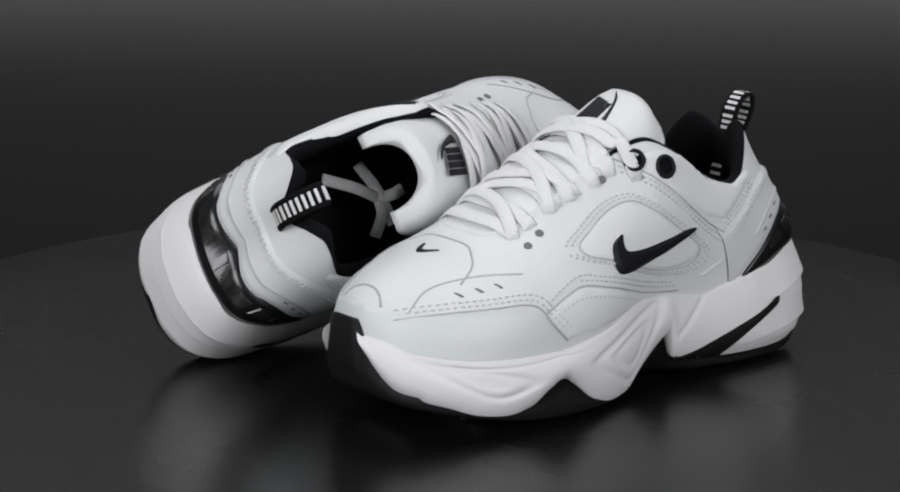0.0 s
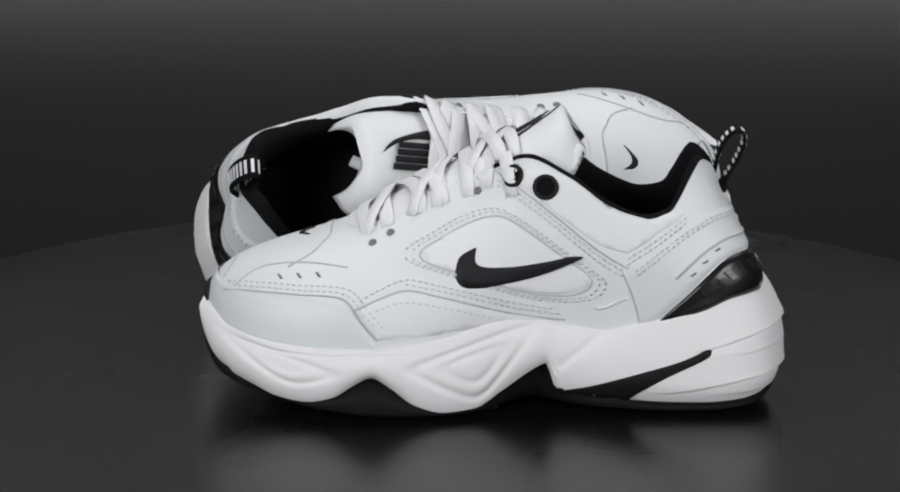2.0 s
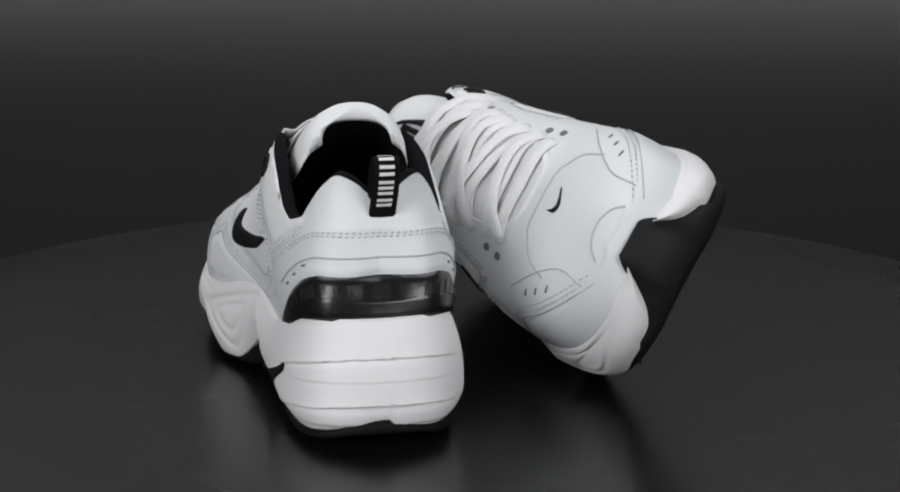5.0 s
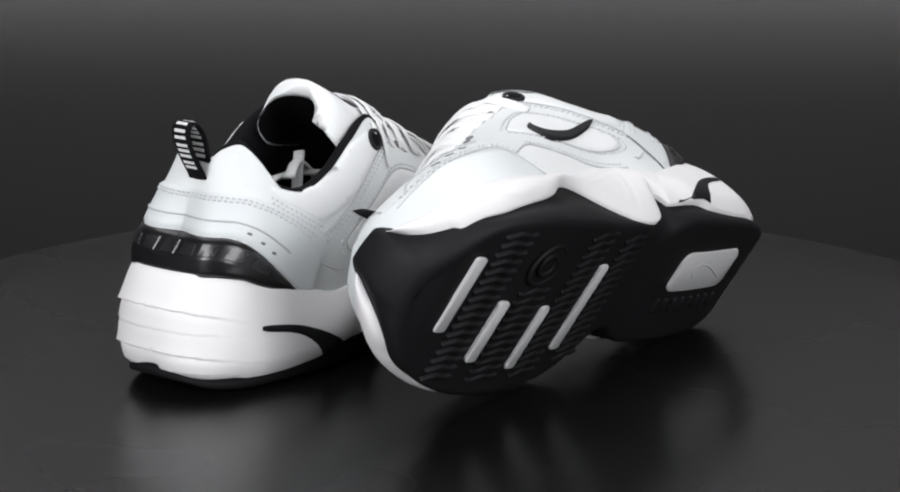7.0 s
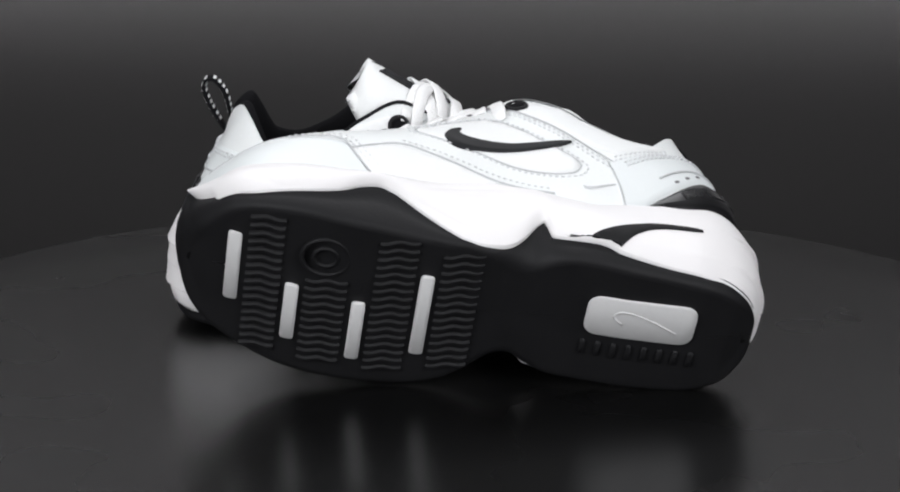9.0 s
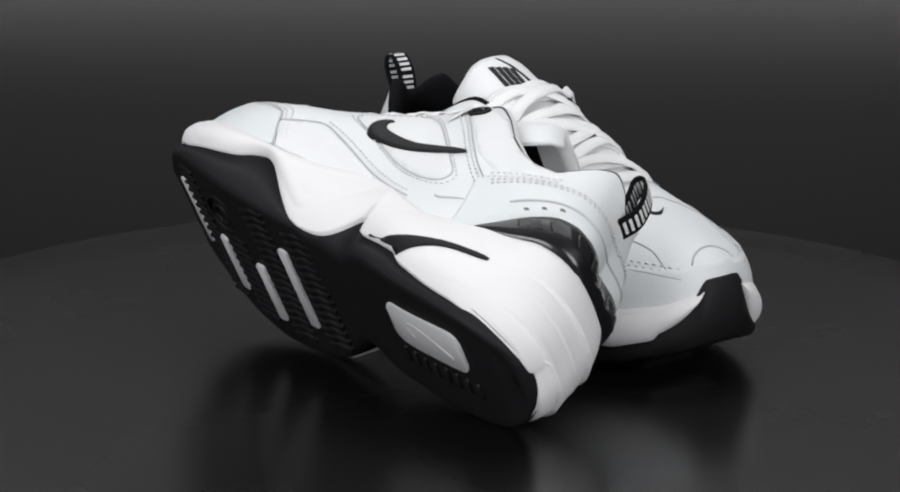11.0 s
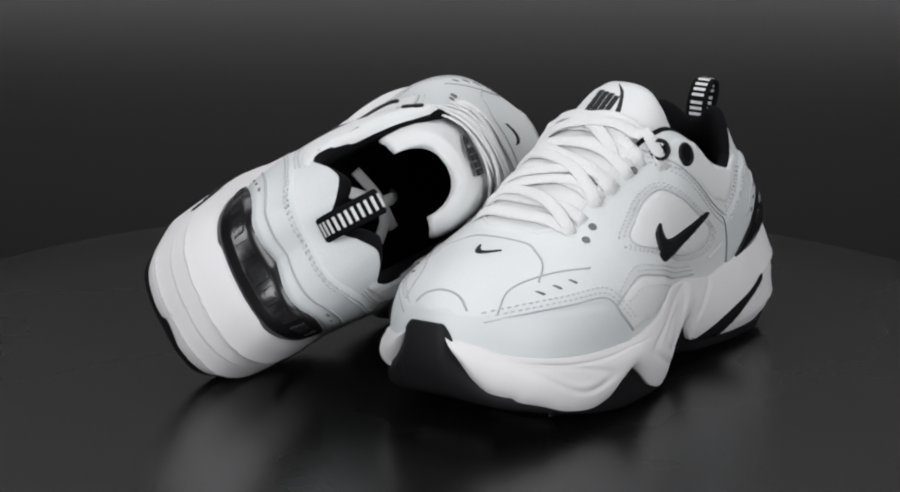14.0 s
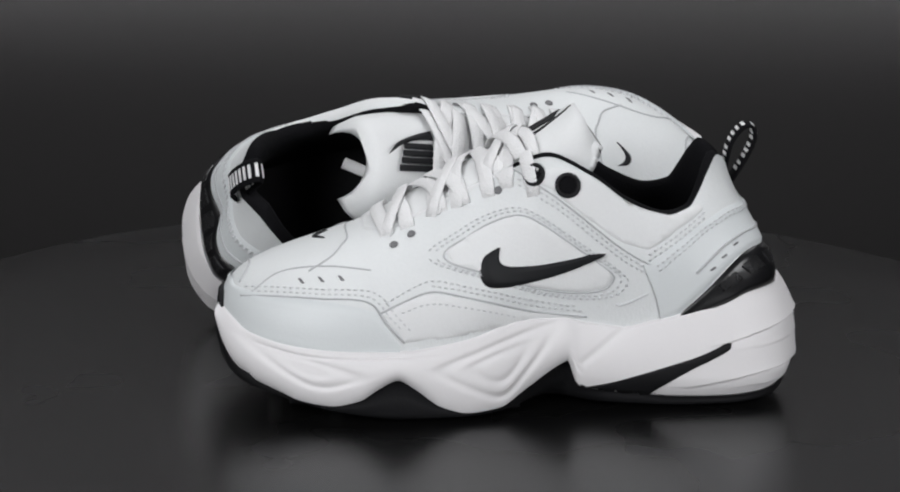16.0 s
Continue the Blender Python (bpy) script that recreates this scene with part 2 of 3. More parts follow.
def outsole_shell():
    rows = []
    for v, off in ((0, -10), (0.0, -7.0), (0.12, -5.2), (0.5, -4.6), (1.0, -5.6)):
        z = z_tread + (z_edge + 2.5 - z_tread) * v
        cap = front * np.clip((22 - np.abs(plan[:, 1])) / 8, 0, 1)
        z = z + cap * v * 1.0
        heel = np.clip((70 - plan[:, 0]) / 30, 0, 1)
        waist = 16.0 * np.exp(-((plan[:, 0] - 91) / 16) ** 2) * (1 - v) ** 1.5 * np.where(plan[:, 1] > 0, 1, .6)
        off = (off - waist + heel * (1.2 - 0.5 * v - 0.3 * round_under(plan[:, 0], z)) + np.maximum(5.0 * cap, 3.2 * front) * min(1, v * 3) * (1 - .4 * v))[:, None]
        rows.append(np.column_stack([plan + outw * off, z]))
    cap = front * np.clip((22 - np.abs(plan[:, 1])) / 8, 0, 1)
    rows.append(np.column_stack([plan + outw * (0.5 * cap - 4)[:, None], z_edge + 2.5 + 2.0 * cap]))
    rows.append(np.column_stack([plan - outw * 9, z_edge + 2 + 1.0 * cap]))
    return np.array(rows)


TOP_CURVE = [(0.0, 190, 0, 88), (0.06, 190, 8, 88), (0.13, 189, 14, 88), (0.21, 185, 20, 89), (0.29, 176, 26, 91), (0.38, 160, 27, 99),
             (0.48, 132, 27, 113), (0.55, 110, 31, 125), (0.60, 97, 37, 130), (0.67, 76, 41, 121), (0.73, 56, 41, 107), (0.79, 37, 40, 100),
             (0.84, 25, 36, 103), (0.87, 20, 33, 110), (0.90, 14, 27, 121), (0.93, 9, 20, 127), (0.96, 4, 12, 124), (0.98, 1, 6, 119), (1.0, 0, 0, 117)]
# share, inset at the sole, rise and swell of the lower part, drop and swell of the upper part
SHAPE = [(0.0, 5, .52, 2, .34, 45), (0.12, 5, .50, 2, .30, 40), (0.22, 5, .46, 3, .28, 33), (0.34, 6, .42, 4, .28, 28), (0.48, 6, .38, 7, .30, 24),
         (0.60, 6, .36, 6, .34, 15), (0.74, 6, .34, 3, .34, 9), (0.86, 7, .30, 2, .34, 7), (0.92, 11, .32, 2, .34, 7), (1.0, 23, .35, 1.5, .34, 6)]
tc = np.array(TOP_CURVE, float)
top = np.column_stack([smooth_interp(share, tc[:, [0, k]]) for k in (1, 2, 3)])
top[:, 1] *= np.where(sgn > 0, 1.0, -0.95 + 0.10 * np.exp(-((share - 0.6) / 0.07) ** 2))
sh = np.array(SHAPE, float)
inset, f1, o1, f2, o2 = [smooth_interp(share, sh[:, [0, k]]) for k in range(1, 6)]
base = np.column_stack([plan - outw * inset[:, None], z_top - 3])


def upper_rows(nv=36, swell=0.0, lo=0.0, hi=1.0):
    rise = top[:, 2] - base[:, 2]
    p1 = base + np.column_stack([outw * o1[:, None], f1 * rise])
    p2 = top + np.column_stack([outw * o2[:, None], -f2 * rise])
    lo, hi = np.broadcast_to(lo, (N,)), np.broadcast_to(hi, (N,))
    rows = []
    for i in range(nv):
        t = (lo + (hi - lo) * i / (nv - 1))[:, None]
        rows.append((1 - t) ** 3 * base + 3 * t * (1 - t) ** 2 * p1 + 3 * t * t * (1 - t) * p2 + t ** 3 * top)
    rows = np.array(rows)
    if nv > 3:
        soft_w = np.clip((0.36 - share) / 0.08, 0, 1)[None, :, None]
        for _ in range(14):
            even = rows.copy()
            even[1:-1] = (np.roll(rows, 2, 1)[1:-1] + np.roll(rows, -2, 1)[1:-1] + rows[:-2] + rows[2:]) / 4
            rows = rows + (even - rows) * soft_w * 0.7
    if swell:
        du = np.roll(rows, -1, 1) - np.roll(rows, 1, 1)
        dv = np.gradient(rows, axis=0)
        n = np.cross(du, dv)
        n /= np.linalg.norm(n, axis=2)[:, :, None] + 1e-9
        if (n[nv // 3, 0] @ np.array([1, 0, 0])) < 0:
            n = -n
        k = np.full((nv, 1, 1), swell)
        k[0] = k[-1] = -0.4
        rows = rows + n * k
    return rows


def v_at_height(height):
    """Share up the side at which the upper reaches a height, all round."""
    r = upper_rows(80)
    out = np.zeros(N)
    for j in range(N):
        out[j] = np.interp(height[j], np.maximum.accumulate(r[:, j, 2]), np.linspace(0, 1, 80))
    return out


def tree(rows):
    v = rows.reshape(-1, 3)
    return BVHTree.FromPolygons([tuple(p) for p in v], grid_faces(rows.shape[0], rows.shape[1], close_cols=True))


UPPER = upper_rows()
SOLE = sole_shell()
ON_UPPER, ON_SOLE, ON_PLAIN = tree(UPPER), tree(SOLE), tree(sole_shell(0.0))
SIDE = Vector((0, -0.962, -0.272))
OTHER = Vector((0, 0.962, -0.272))
FRONT = Vector((-0.962, 0, -0.272))


def lay(bvh, p, way, off):
    """Where a point, carried along a way, meets a surface, lifted by off; and the surface's direction there."""
    p = Vector(p)
    for k in range(25):
        step = (k + 1) // 2 * (1.2 if k % 2 else -1.2)
        q = p - way * 140 + Vector((0, 0, -step))
        hit, n, _, _ = bvh.ray_cast(q, way)
        if hit is not None and (abs(way.y) < 0.5 or hit.y * way.y < -4):
            if n.dot(way) > 0:
                n = -n
            return np.array(hit + n * off), np.array(n)
    return np.array(p), np.array(-way)


def side_points(pts, plane_y, way):
    s = 1 if way.y < 0 else -1
    return [(x, s * plane_y, z) for x, z in pts]


def patch(bvh, pts, way, off, step=3.2, rim=-0.3):
    """A thin pad with a rounded rim, laid on a surface inside a closed outline (outline in the plane across the way)."""
    p = np.array(pts, float)
    w = np.array(way)
    a = np.array((1.0, 0, 0)) if abs(w[0]) < .5 else np.array((0, 1.0, 0))
    b = np.cross(a, w)
    b /= np.linalg.norm(b)
    o = p.mean(0)
    q = np.stack([(p - o) @ a, (p - o) @ b], 1)
    k = len(q)
    lo, hi = q.min(0), q.max(0)
    cen = q.mean(0)
    inner = q + (cen - q) / (np.linalg.norm(cen - q, axis=1)[:, None] + 1e-9) * 0.9
    gx, gy = np.meshgrid(np.arange(lo[0] + step / 2, hi[0], step), np.arange(lo[1] + step / 2, hi[1], step))
    coords = [Vector(c) for c in q] + [Vector(c) for c in inner] + [Vector(c) for c in np.stack([gx.ravel(), gy.ravel()], 1)]
    vs, _, fs, ov, _, _ = delaunay_2d_cdt(coords, [(i, (i + 1) % k) for i in range(k)], [], 1, 1e-4)
    verts = []
    for i, c in enumerate(vs):
        edge = any(j < k for j in ov[i])
        pt, n = lay(bvh, o + a * c[0] + b * c[1], way, rim if edge else off)
        verts.append(pt)
    return verts, [tuple(f) for f in fs]


def line_on(bvh, pts, way, off, n=40, closed=False):
    c = spline(pts, n, closed)
    return [lay(bvh, q, way, off)[0] for q in c]


def stitches(bvh, pts, way, pitch=3.2, closed=False):
    c = spline(pts, 200, closed)
    ln = np.concatenate([[0], np.cumsum(np.linalg.norm(np.diff(c, axis=0), axis=1))])
    out = []
    for s in np.arange(0, ln[-1] - pitch, pitch):
        e = [np.array([np.interp(s + d, ln, c[:, k]) for k in range(3)]) for d in (0, pitch * .48)]
        pa, pb = lay(bvh, e[0], way, .35)[0], lay(bvh, e[1], way, .35)[0]
        if np.linalg.norm(pa - pb) < pitch * 3:
            out.append(tube([pa, (pa + pb) / 2 + 0.15, pb], .5, 4))
    return joined(out)


def swoop(bvh, way, low, high, off, n=46, k=7):
    """A raised band between two curves that meet at their ends."""
    a, b = spline(low, n), spline(high, n)
    v = []
    for i in range(n):
        for j in range(k):
            q = a[i] + (b[i] - a[i]) * j / (k - 1)
            rim = j in (0, k - 1) or i in (0, n - 1)
            v.append(lay(bvh, q, way, -0.3 if rim else off)[0])
    return v, grid_faces(n, k)


def tongue_form(off=0.0, nu=30, nw=17, lo=0.0, hi=1.0, narrow=1.0, sweep=0.0):
    mid = spline([(200, 79), (178, 90), (150, 106), (125, 120), (104, 131), (89, 140), (78, 146.5)], nu)
    rows = []
    for i in range(nu):
        u = lo + (hi - lo) * i / (nu - 1)
        c = np.array([np.interp(u, np.linspace(0, 1, nu), mid[:, k]) for k in (0, 1)])
        half = float(smooth_interp(np.array([u]), list(zip([0, .2, .6, .8, .9, .96, 1], [20, 26, 29, 31, 29, 25.5, 19])))[0]) - max(0, -off) * .25
        sag = float(smooth_interp(np.array([u]), list(zip([0, .3, .6, .85, 1], [4, 9, 15, 24, 15])))[0])
        for j in range(nw):
            w = narrow * (-1 + 2 * j / (nw - 1))
            y = half * math.sin(w * math.pi / 2)
            z = c[1] - sag * abs(w) ** 2.4 + off * (1 - 0.75 * abs(w) ** 4)
            x = c[0] - np.interp(u, [.4, .6, .8, .92, 1], [0, 6, 12 + .5 * sweep, 12 + sweep, 9 + sweep]) * abs(w) ** 2 + off * .55 - .8 * sweep * max(0.0, u - .5) * 2
            rows.append((x, y, z))
    return np.array(rows).reshape(nu, nw, 3)


TONGUE = tongue_form(3.5)
ON_TONGUE = BVHTree.FromPolygons([tuple(p) for p in TONGUE.reshape(-1, 3)], grid_faces(30, 17))


def over_throat(x, y, z_guess):
    hit, n, _, _ = ON_TONGUE.ray_cast(Vector((x, y, 220)), Vector((0, 0, -1)))
    h2, n2, _, _ = ON_UPPER.ray_cast(Vector((x, y, 220)), Vector((0, 0, -1)))
    z = max(hit.z if hit else 0, h2.z if h2 else 0)
    return z if z > 30 else z_guess


def make_shoe(outer, label, loop_in=False, size=1.0):
    """One trainer; outer is +1 where its outer side lies to the left of its toe direction, -1 for the other foot."""
    shoe = new("trainer")
    tagged(shoe, label, "shoe", "pair of trainers")
    rnd = random.Random(5)
    flip = np.array([1, outer, 1.0]) * size

    def add(name, vf, mat, parent=None, tag="", smooth=True):
        return part(name, np.asarray(vf[0], float) * flip, vf[1], mat, parent or shoe, tag, smooth)

    def rows_part(name, rows, mat, tag="", parent=None):
        return add(name, (rows.reshape(-1, 3), grid_faces(rows.shape[0], rows.shape[1], close_cols=True)), mat, parent, tag)

    # sole
    midsole = rows_part("midsole", SOLE, FOAM, "chunky white foam midsole with moulded grooves")
    o = outsole_shell()
    v, f = list(o.reshape(-1, 3)), grid_faces(o.shape[0], N, close_cols=True)
    for s in (.66, .33, 0.0):
        v += list(o[0] * [1, s, 1])
    nr = o.shape[0]
    for a, b in ((0, nr), (nr, nr + 1), (nr + 1, nr + 2)):
        f += [(a * N + j, a * N + (j + 1) % N, b * N + (j + 1) % N, b * N + j) for j in range(N)]
    outsole = add("outsole", (v, f), RUBBER, tag="black ribbed rubber outsole with a raised toe cap")
    for way in (SIDE, OTHER):
        w = side_points([(80, 12.5), (64, 15.5), (49, 19.5), (34, 24), (20, 28.5), (10, 33), (4, 36.5), (2.5, 34.5), (4, 31.5), (12, 27),
                         (22, 22), (31, 17), (40, 11.5), (47, 7), (56, 8.2), (64, 9.6), (72, 11)], 52, way)
        if way is OTHER:
            w = side_points([(72, 13), (63, 15), (52, 20.5), (42.6, 25.5), (34, 29.5), (24.6, 33), (12, 36), (2, 37.5), (0, 36), (5, 33.7), (18, 30.5), (28, 26.5), (36, 20.5), (42, 14.5), (46, 12), (57, 12), (66, 12)], 52, way)
        add("wedge", patch(ON_PLAIN, [tuple(q) for q in spline(w, 60, True)], way, .7, 2.5, .25), RUBBER, outsole, "black rubber wedge let into the heel foam")

    def tread_z(x):
        return float(smooth_interp(np.array([x]), TREAD_LINE)[0])

    def slab(x0, x1, y0, y1, drop, r=2.0, rise=2.0):
        vs, k = [], 4 if x1 - x0 < 3 else (8 if x1 - x0 < 10 else 20)
        for i in range(k + 1):
            c = (1 - math.cos(math.pi * i / k)) / 2
            x = x0 + (x1 - x0) * c
            d = min(r, x - x0, x1 - x)
            dy = r - math.sqrt(max(0, r * r - (r - d) ** 2))
            a, b, z = y0 + dy, y1 - dy, tread_z(x)
            e = min(.7, (b - a) / 4)
            low = drop - (.5 if i in (0, k) else 0)
            vs += [(x, a, z + rise), (x, a, z - drop + .5), (x, a + e, z - low), (x, b - e, z - low), (x, b, z - drop + .5), (x, b, z + rise)]
        return vs, grid_faces(k + 1, 6) + [tuple(range(6)), tuple(range(6 * k, 6 * k + 6))]
    for x, y0, y1 in ((235, -25, 22), (204, 0, 39), (169.5, 4, 45), (137, -20, 36)):
        add("tread_bar", slab(x - 3.6, x + 3.6, y0, y1, 0.05 if x > 230 else 1.7), PLATE, outsole, "pale grey bar in the tread")
    add("heel_window", slab(-1, 55, -20, 7, 1.2, 7), PLATE, outsole, "pale grey window in the heel tread")
    add("window_mark", tube([(x, y, tread_z(x) - 0.9) for x, y in spline([(36, -3), (41, -8), (36, -12), (24, -9), (8, -1)], 24)], .8, 6), PLATE, outsole)
    ribs = []
    # short lengthwise ribs in the bays between the bars, each a little askew
    for x0, x1 in ((110, 131), (143, 163.5), (176, 198), (210, 228.5)):
        mid = (x0 + x1) / 2
        j = int(np.argmin(np.abs(plan[:N // 2, 0] - mid)))
        k = N // 2 + int(np.argmin(np.abs(plan[N // 2:, 0] - mid)))
        first = -6 if x0 == 176 else plan[k, 1] + 13
        for y in np.arange(first, plan[j, 1] - 13, 5.6):
            vs, fs = slab(x0, x1, y - 1.3, y + 1.3, 1.4, 1.2)
            ribs.append(([(p[0], p[1] + .16 * (p[0] - mid) + .8 * math.sin((p[0] - x0) * .45), p[2]) for p in vs], fs))
    for i in range(1, 9):
        ribs.append(slab(-12 + i * 8, -9 + i * 8, 12, 22, 1.3, 1.2))
    for rad in (12, 6):
        ring_p = [(189 + rad * math.cos(a), -23 + rad * math.sin(a), tread_z(189) - .2) for a in np.linspace(0, 2 * math.pi, 28, endpoint=False)]
        add("pivot_ring", tube(ring_p, 1.3, 6, True), RUBBER, outsole, "moulded black pivot ring in the tread")
    tagged(add("tread_rib", joined(ribs), RUBBER, outsole), "black rubber ribs of the tread", kind="stuff")

    # upper
    upper = rows_part("upper", UPPER, LEATHER, "white leather upper with stitched panels")
    collar_w = np.clip((share - 0.55) / 0.1, 0, 1)[:, None]
    mid_x = np.column_stack([np.clip(top[:, 0], 30, 170), np.zeros(N), top[:, 2]])
    to_mid = mid_x - top
    to_mid[:, 2] = 0
    to_mid /= np.linalg.norm(to_mid, axis=1)[:, None] + 1e-6
    lining = [top - to_mid * .3]
    turn = ((1.5, 1.6), (4.2, 2.3), (7.0, 1.4), (8.6, -2.0), (8.8, -8), (6.5, -24)) if loop_in else ((1.2, 1.2), (3.4, 1.8), (5.6, .6), (7.0, -2.5), (7.5, -8), (6.0, -24))
    for d, h in turn:
        lining.append(top + to_mid * d * (.35 + .65 * collar_w) + np.array([0, 0, 1.0]) * h)
    low = np.column_stack([plan - outw * 14, np.full(N, 54.0)])
    low[:, 0] = np.minimum(low[:, 0], 235)
    lining.append(low)
    lining = np.array(lining)
    idx = [j for j in range(N) if share[j] > .53]
    add("lining", (lining[:, idx].reshape(-1, 3), grid_faces(len(lining), len(idx))), LINING, tag="black padded textile lining")
    for side in (1, -1):
        on = [j for j in idx if share[j] < .82 and sgn[j] == side]
        if loop_in:
            fade = (np.clip((.825 - share[on]) / .09, 0, 1) * np.clip((share[on] - .55) / .07, 0, 1))[None, :, None]
            rim = lining[:4, on] + np.array([0, 0, .7]) + to_mid[on] * np.array([-.6, 0, 0, -1.4])[:, None, None]
            rim = lining[0, on] + (rim - lining[0, on]) * fade
            add("collar_rim", (rim.reshape(-1, 3), grid_faces(4, len(on))), MESH, tag="white padded rim of the collar")
    idx = [j for j in range(N) if share[j] <= .54 and j > N // 2] + [j for j in range(N) if share[j] <= .54 and j <= N // 2]
    add("throat_edge", (lining[:5, idx].reshape(-1, 3), grid_faces(5, len(idx))), MESH, tag="white turned edge of the lace opening")
    add("throat_lining", (lining[4:, idx].reshape(-1, 3), grid_faces(len(lining) - 4, len(idx))), LINING, tag="black textile lining under the laces")
    ins = np.array([low + [0, 0, .5]] + [np.column_stack([60 + (low[:, 0] - 60) * s, low[:, 1] * s, low[:, 2] - 3]) for s in (.9, .5, .02)])
    rows_part("insole", ins, INSOLE, "dark insole")

    # mudguard round the toe, and the heel counter
    xs = plan[:, 0]
    h = np.where(np.abs(share) < 2, smooth_interp(xs, [(165, 37), (171, 38), (189, 57), (238, 61), (262, 60), (272, 63)]), 0)
    guard = upper_rows(12, .9, 0.0, np.clip(v_at_height(h), .02, .9))
    keep = xs > 172
    idx = [j for j in range(N) if keep[j]]
    idx = [j for j in idx if j > N // 2] + [j for j in idx if j <= N // 2]
    g = guard[:, idx]
    add("toe_guard", (g.reshape(-1, 3), grid_faces(12, len(idx))), LEATHER_BACK, tag="smooth pale grey leather toe guard")
    def set_height(keys):
        # the height at which the upper, followed up each column, meets a line given by its length along the shoe
        wall = upper_rows(80)
        at_x = xs.copy()
        for _ in range(6):
            high = smooth_interp(at_x, keys)
            for j in range(N):
                at_x[j] = .5 * at_x[j] + .5 * np.interp(high[j], np.maximum.accumulate(wall[:, j, 2]), wall[:, j, 0])
        return high
    fin_top = set_height([(-16, 81.5), (-11, 81.5), (-7, 80.5), (-2, 78), (3, 74), (9, 68.5), (16, 61.5), (24, 54), (32, 46.5), (40, 44)])
    line_top = set_height([(-16, 103), (-4, 103.5), (4, 102.5), (14, 98), (30, 88.5), (45, 79), (52, 75)])
    hi_c = v_at_height(line_top)
    lo_c = np.clip(v_at_height(fin_top), 0, 1)
    cnt = upper_rows(12, 1.2, np.minimum(lo_c, hi_c - .05), hi_c)
    idx = [j for j in range(N) if xs[j] < 40]
    c = cnt[:, idx]
    add("heel_counter", (c.reshape(-1, 3), grid_faces(12, len(idx))), LEATHER_BACK, tag="pale grey leather heel counter")
    mid_c = upper_rows(3, 1.5, lo_c + (hi_c - lo_c) * .36, lo_c + (hi_c - lo_c) * .38)[1]
    add("counter_seam", tube(mid_c[[j for j in idx if xs[j] < 14]], .6), SEAM)

    for share_up in (.80, .87):
        run_p = upper_rows(3, 1.6, lo_c + (hi_c - lo_c) * (share_up - .01), lo_c + (hi_c - lo_c) * (share_up + .01))[1][[j for j in idx if xs[j] < 34]]
        ln = np.concatenate([[0], np.cumsum(np.linalg.norm(np.diff(run_p, axis=0), axis=1))])
        bits = []
        for g in np.arange(1, ln[-1] - 3, 3.2):
            e = [np.array([np.interp(g + d, ln, run_p[:, k]) for k in range(3)]) for d in (0, .8, 1.6)]
            bits.append(tube(e, .5, 4))
        tagged(add("counter_stitching", joined(bits), THREAD), kind="stuff")

    # smoked plastic heel clip: a sloping top, a ledge round the back, facets side by side
    idx = [j for j in range(N) if xs[j] < 31]
    lip_p = SOLE[-4]
    on_fin = upper_rows(12, 1.0, np.maximum(lo_c - .02, 0), lo_c + .02)[5]
    tall = np.clip((np.maximum(fin_top, z_top + .5) - z_top) / 18, 0, 1)[:, None]
    inw = np.column_stack([-outw, np.zeros(N)])
    up = np.array([0, 0, 1.0])
    foot = lip_p + inw * 1.6
    ledge_low = foot + inw * .6 + up * 3.2 * tall
    ledge = foot + inw * 1.6 + up * 8.0 * tall
    clip = [foot + inw * 8 - up * 2, foot - up * 1.5, ledge_low, ledge - up * .4, ledge] + [ledge + (on_fin - ledge) * k for k in (.04, .14, .4, .7)] + [on_fin, on_fin + inw * 5]
    wall = upper_rows(60)
    for k in range(1, 10):
        short = np.zeros(N)
        for j in idx:
            high = np.maximum.accumulate(wall[:, j, 2])
            at = [np.interp(clip[k][j, 2], high, wall[:, j, c]) for c in (0, 1)]
            short[j] = max(0, (np.array(at) - clip[k][j, :2]) @ outw[j] + (1.6 if k < 9 else .6))
        short = np.max([np.roll(short, d) for d in (-2, -1, 0, 1, 2)], 0)
        short = np.mean([np.roll(short, d) for d in range(-4, 5)], 0)
        clip[k][:, :2] += outw * short[:, None]
    full = np.array(clip)
    clip = full[:, idx]
    fin = add("heel_clip", (clip.reshape(-1, 3), grid_faces(len(clip), len(idx))), TPU, tag="glossy smoked black plastic heel clip")
    # cut facets side by side round its back
    for k in range(-4, 5):
        cols = [heel_i + k * 8 + d for d in (-3, -2.6, -1, 0, 1, 2.6, 3)]
        v = []
        for r in (5.6, 5.8, 6.5, 7.3, 7.9, 8.0):
            for c in cols:
                a, b = int(r), int(math.floor(c))
                p = [(full[q][b] + (full[q][b + 1] - full[q][b]) * (c - b)) for q in (a, min(a + 1, 8))]
                rim = r in (5.6, 8.0) or c in (cols[0], cols[-1])
                v.append(p[0] + (p[1] - p[0]) * (r - a) + np.array([*outw[b] * .8, .6]) * (-.3 if rim else .7))
        add("facet", (v, grid_faces(6, 7)), SMOKE, fin, "pale smoked translucent facet" if k in (-3, 1, 2) else "", smooth=False)
    # panels, seams and stitching on both sides
    thread, seams = [], []
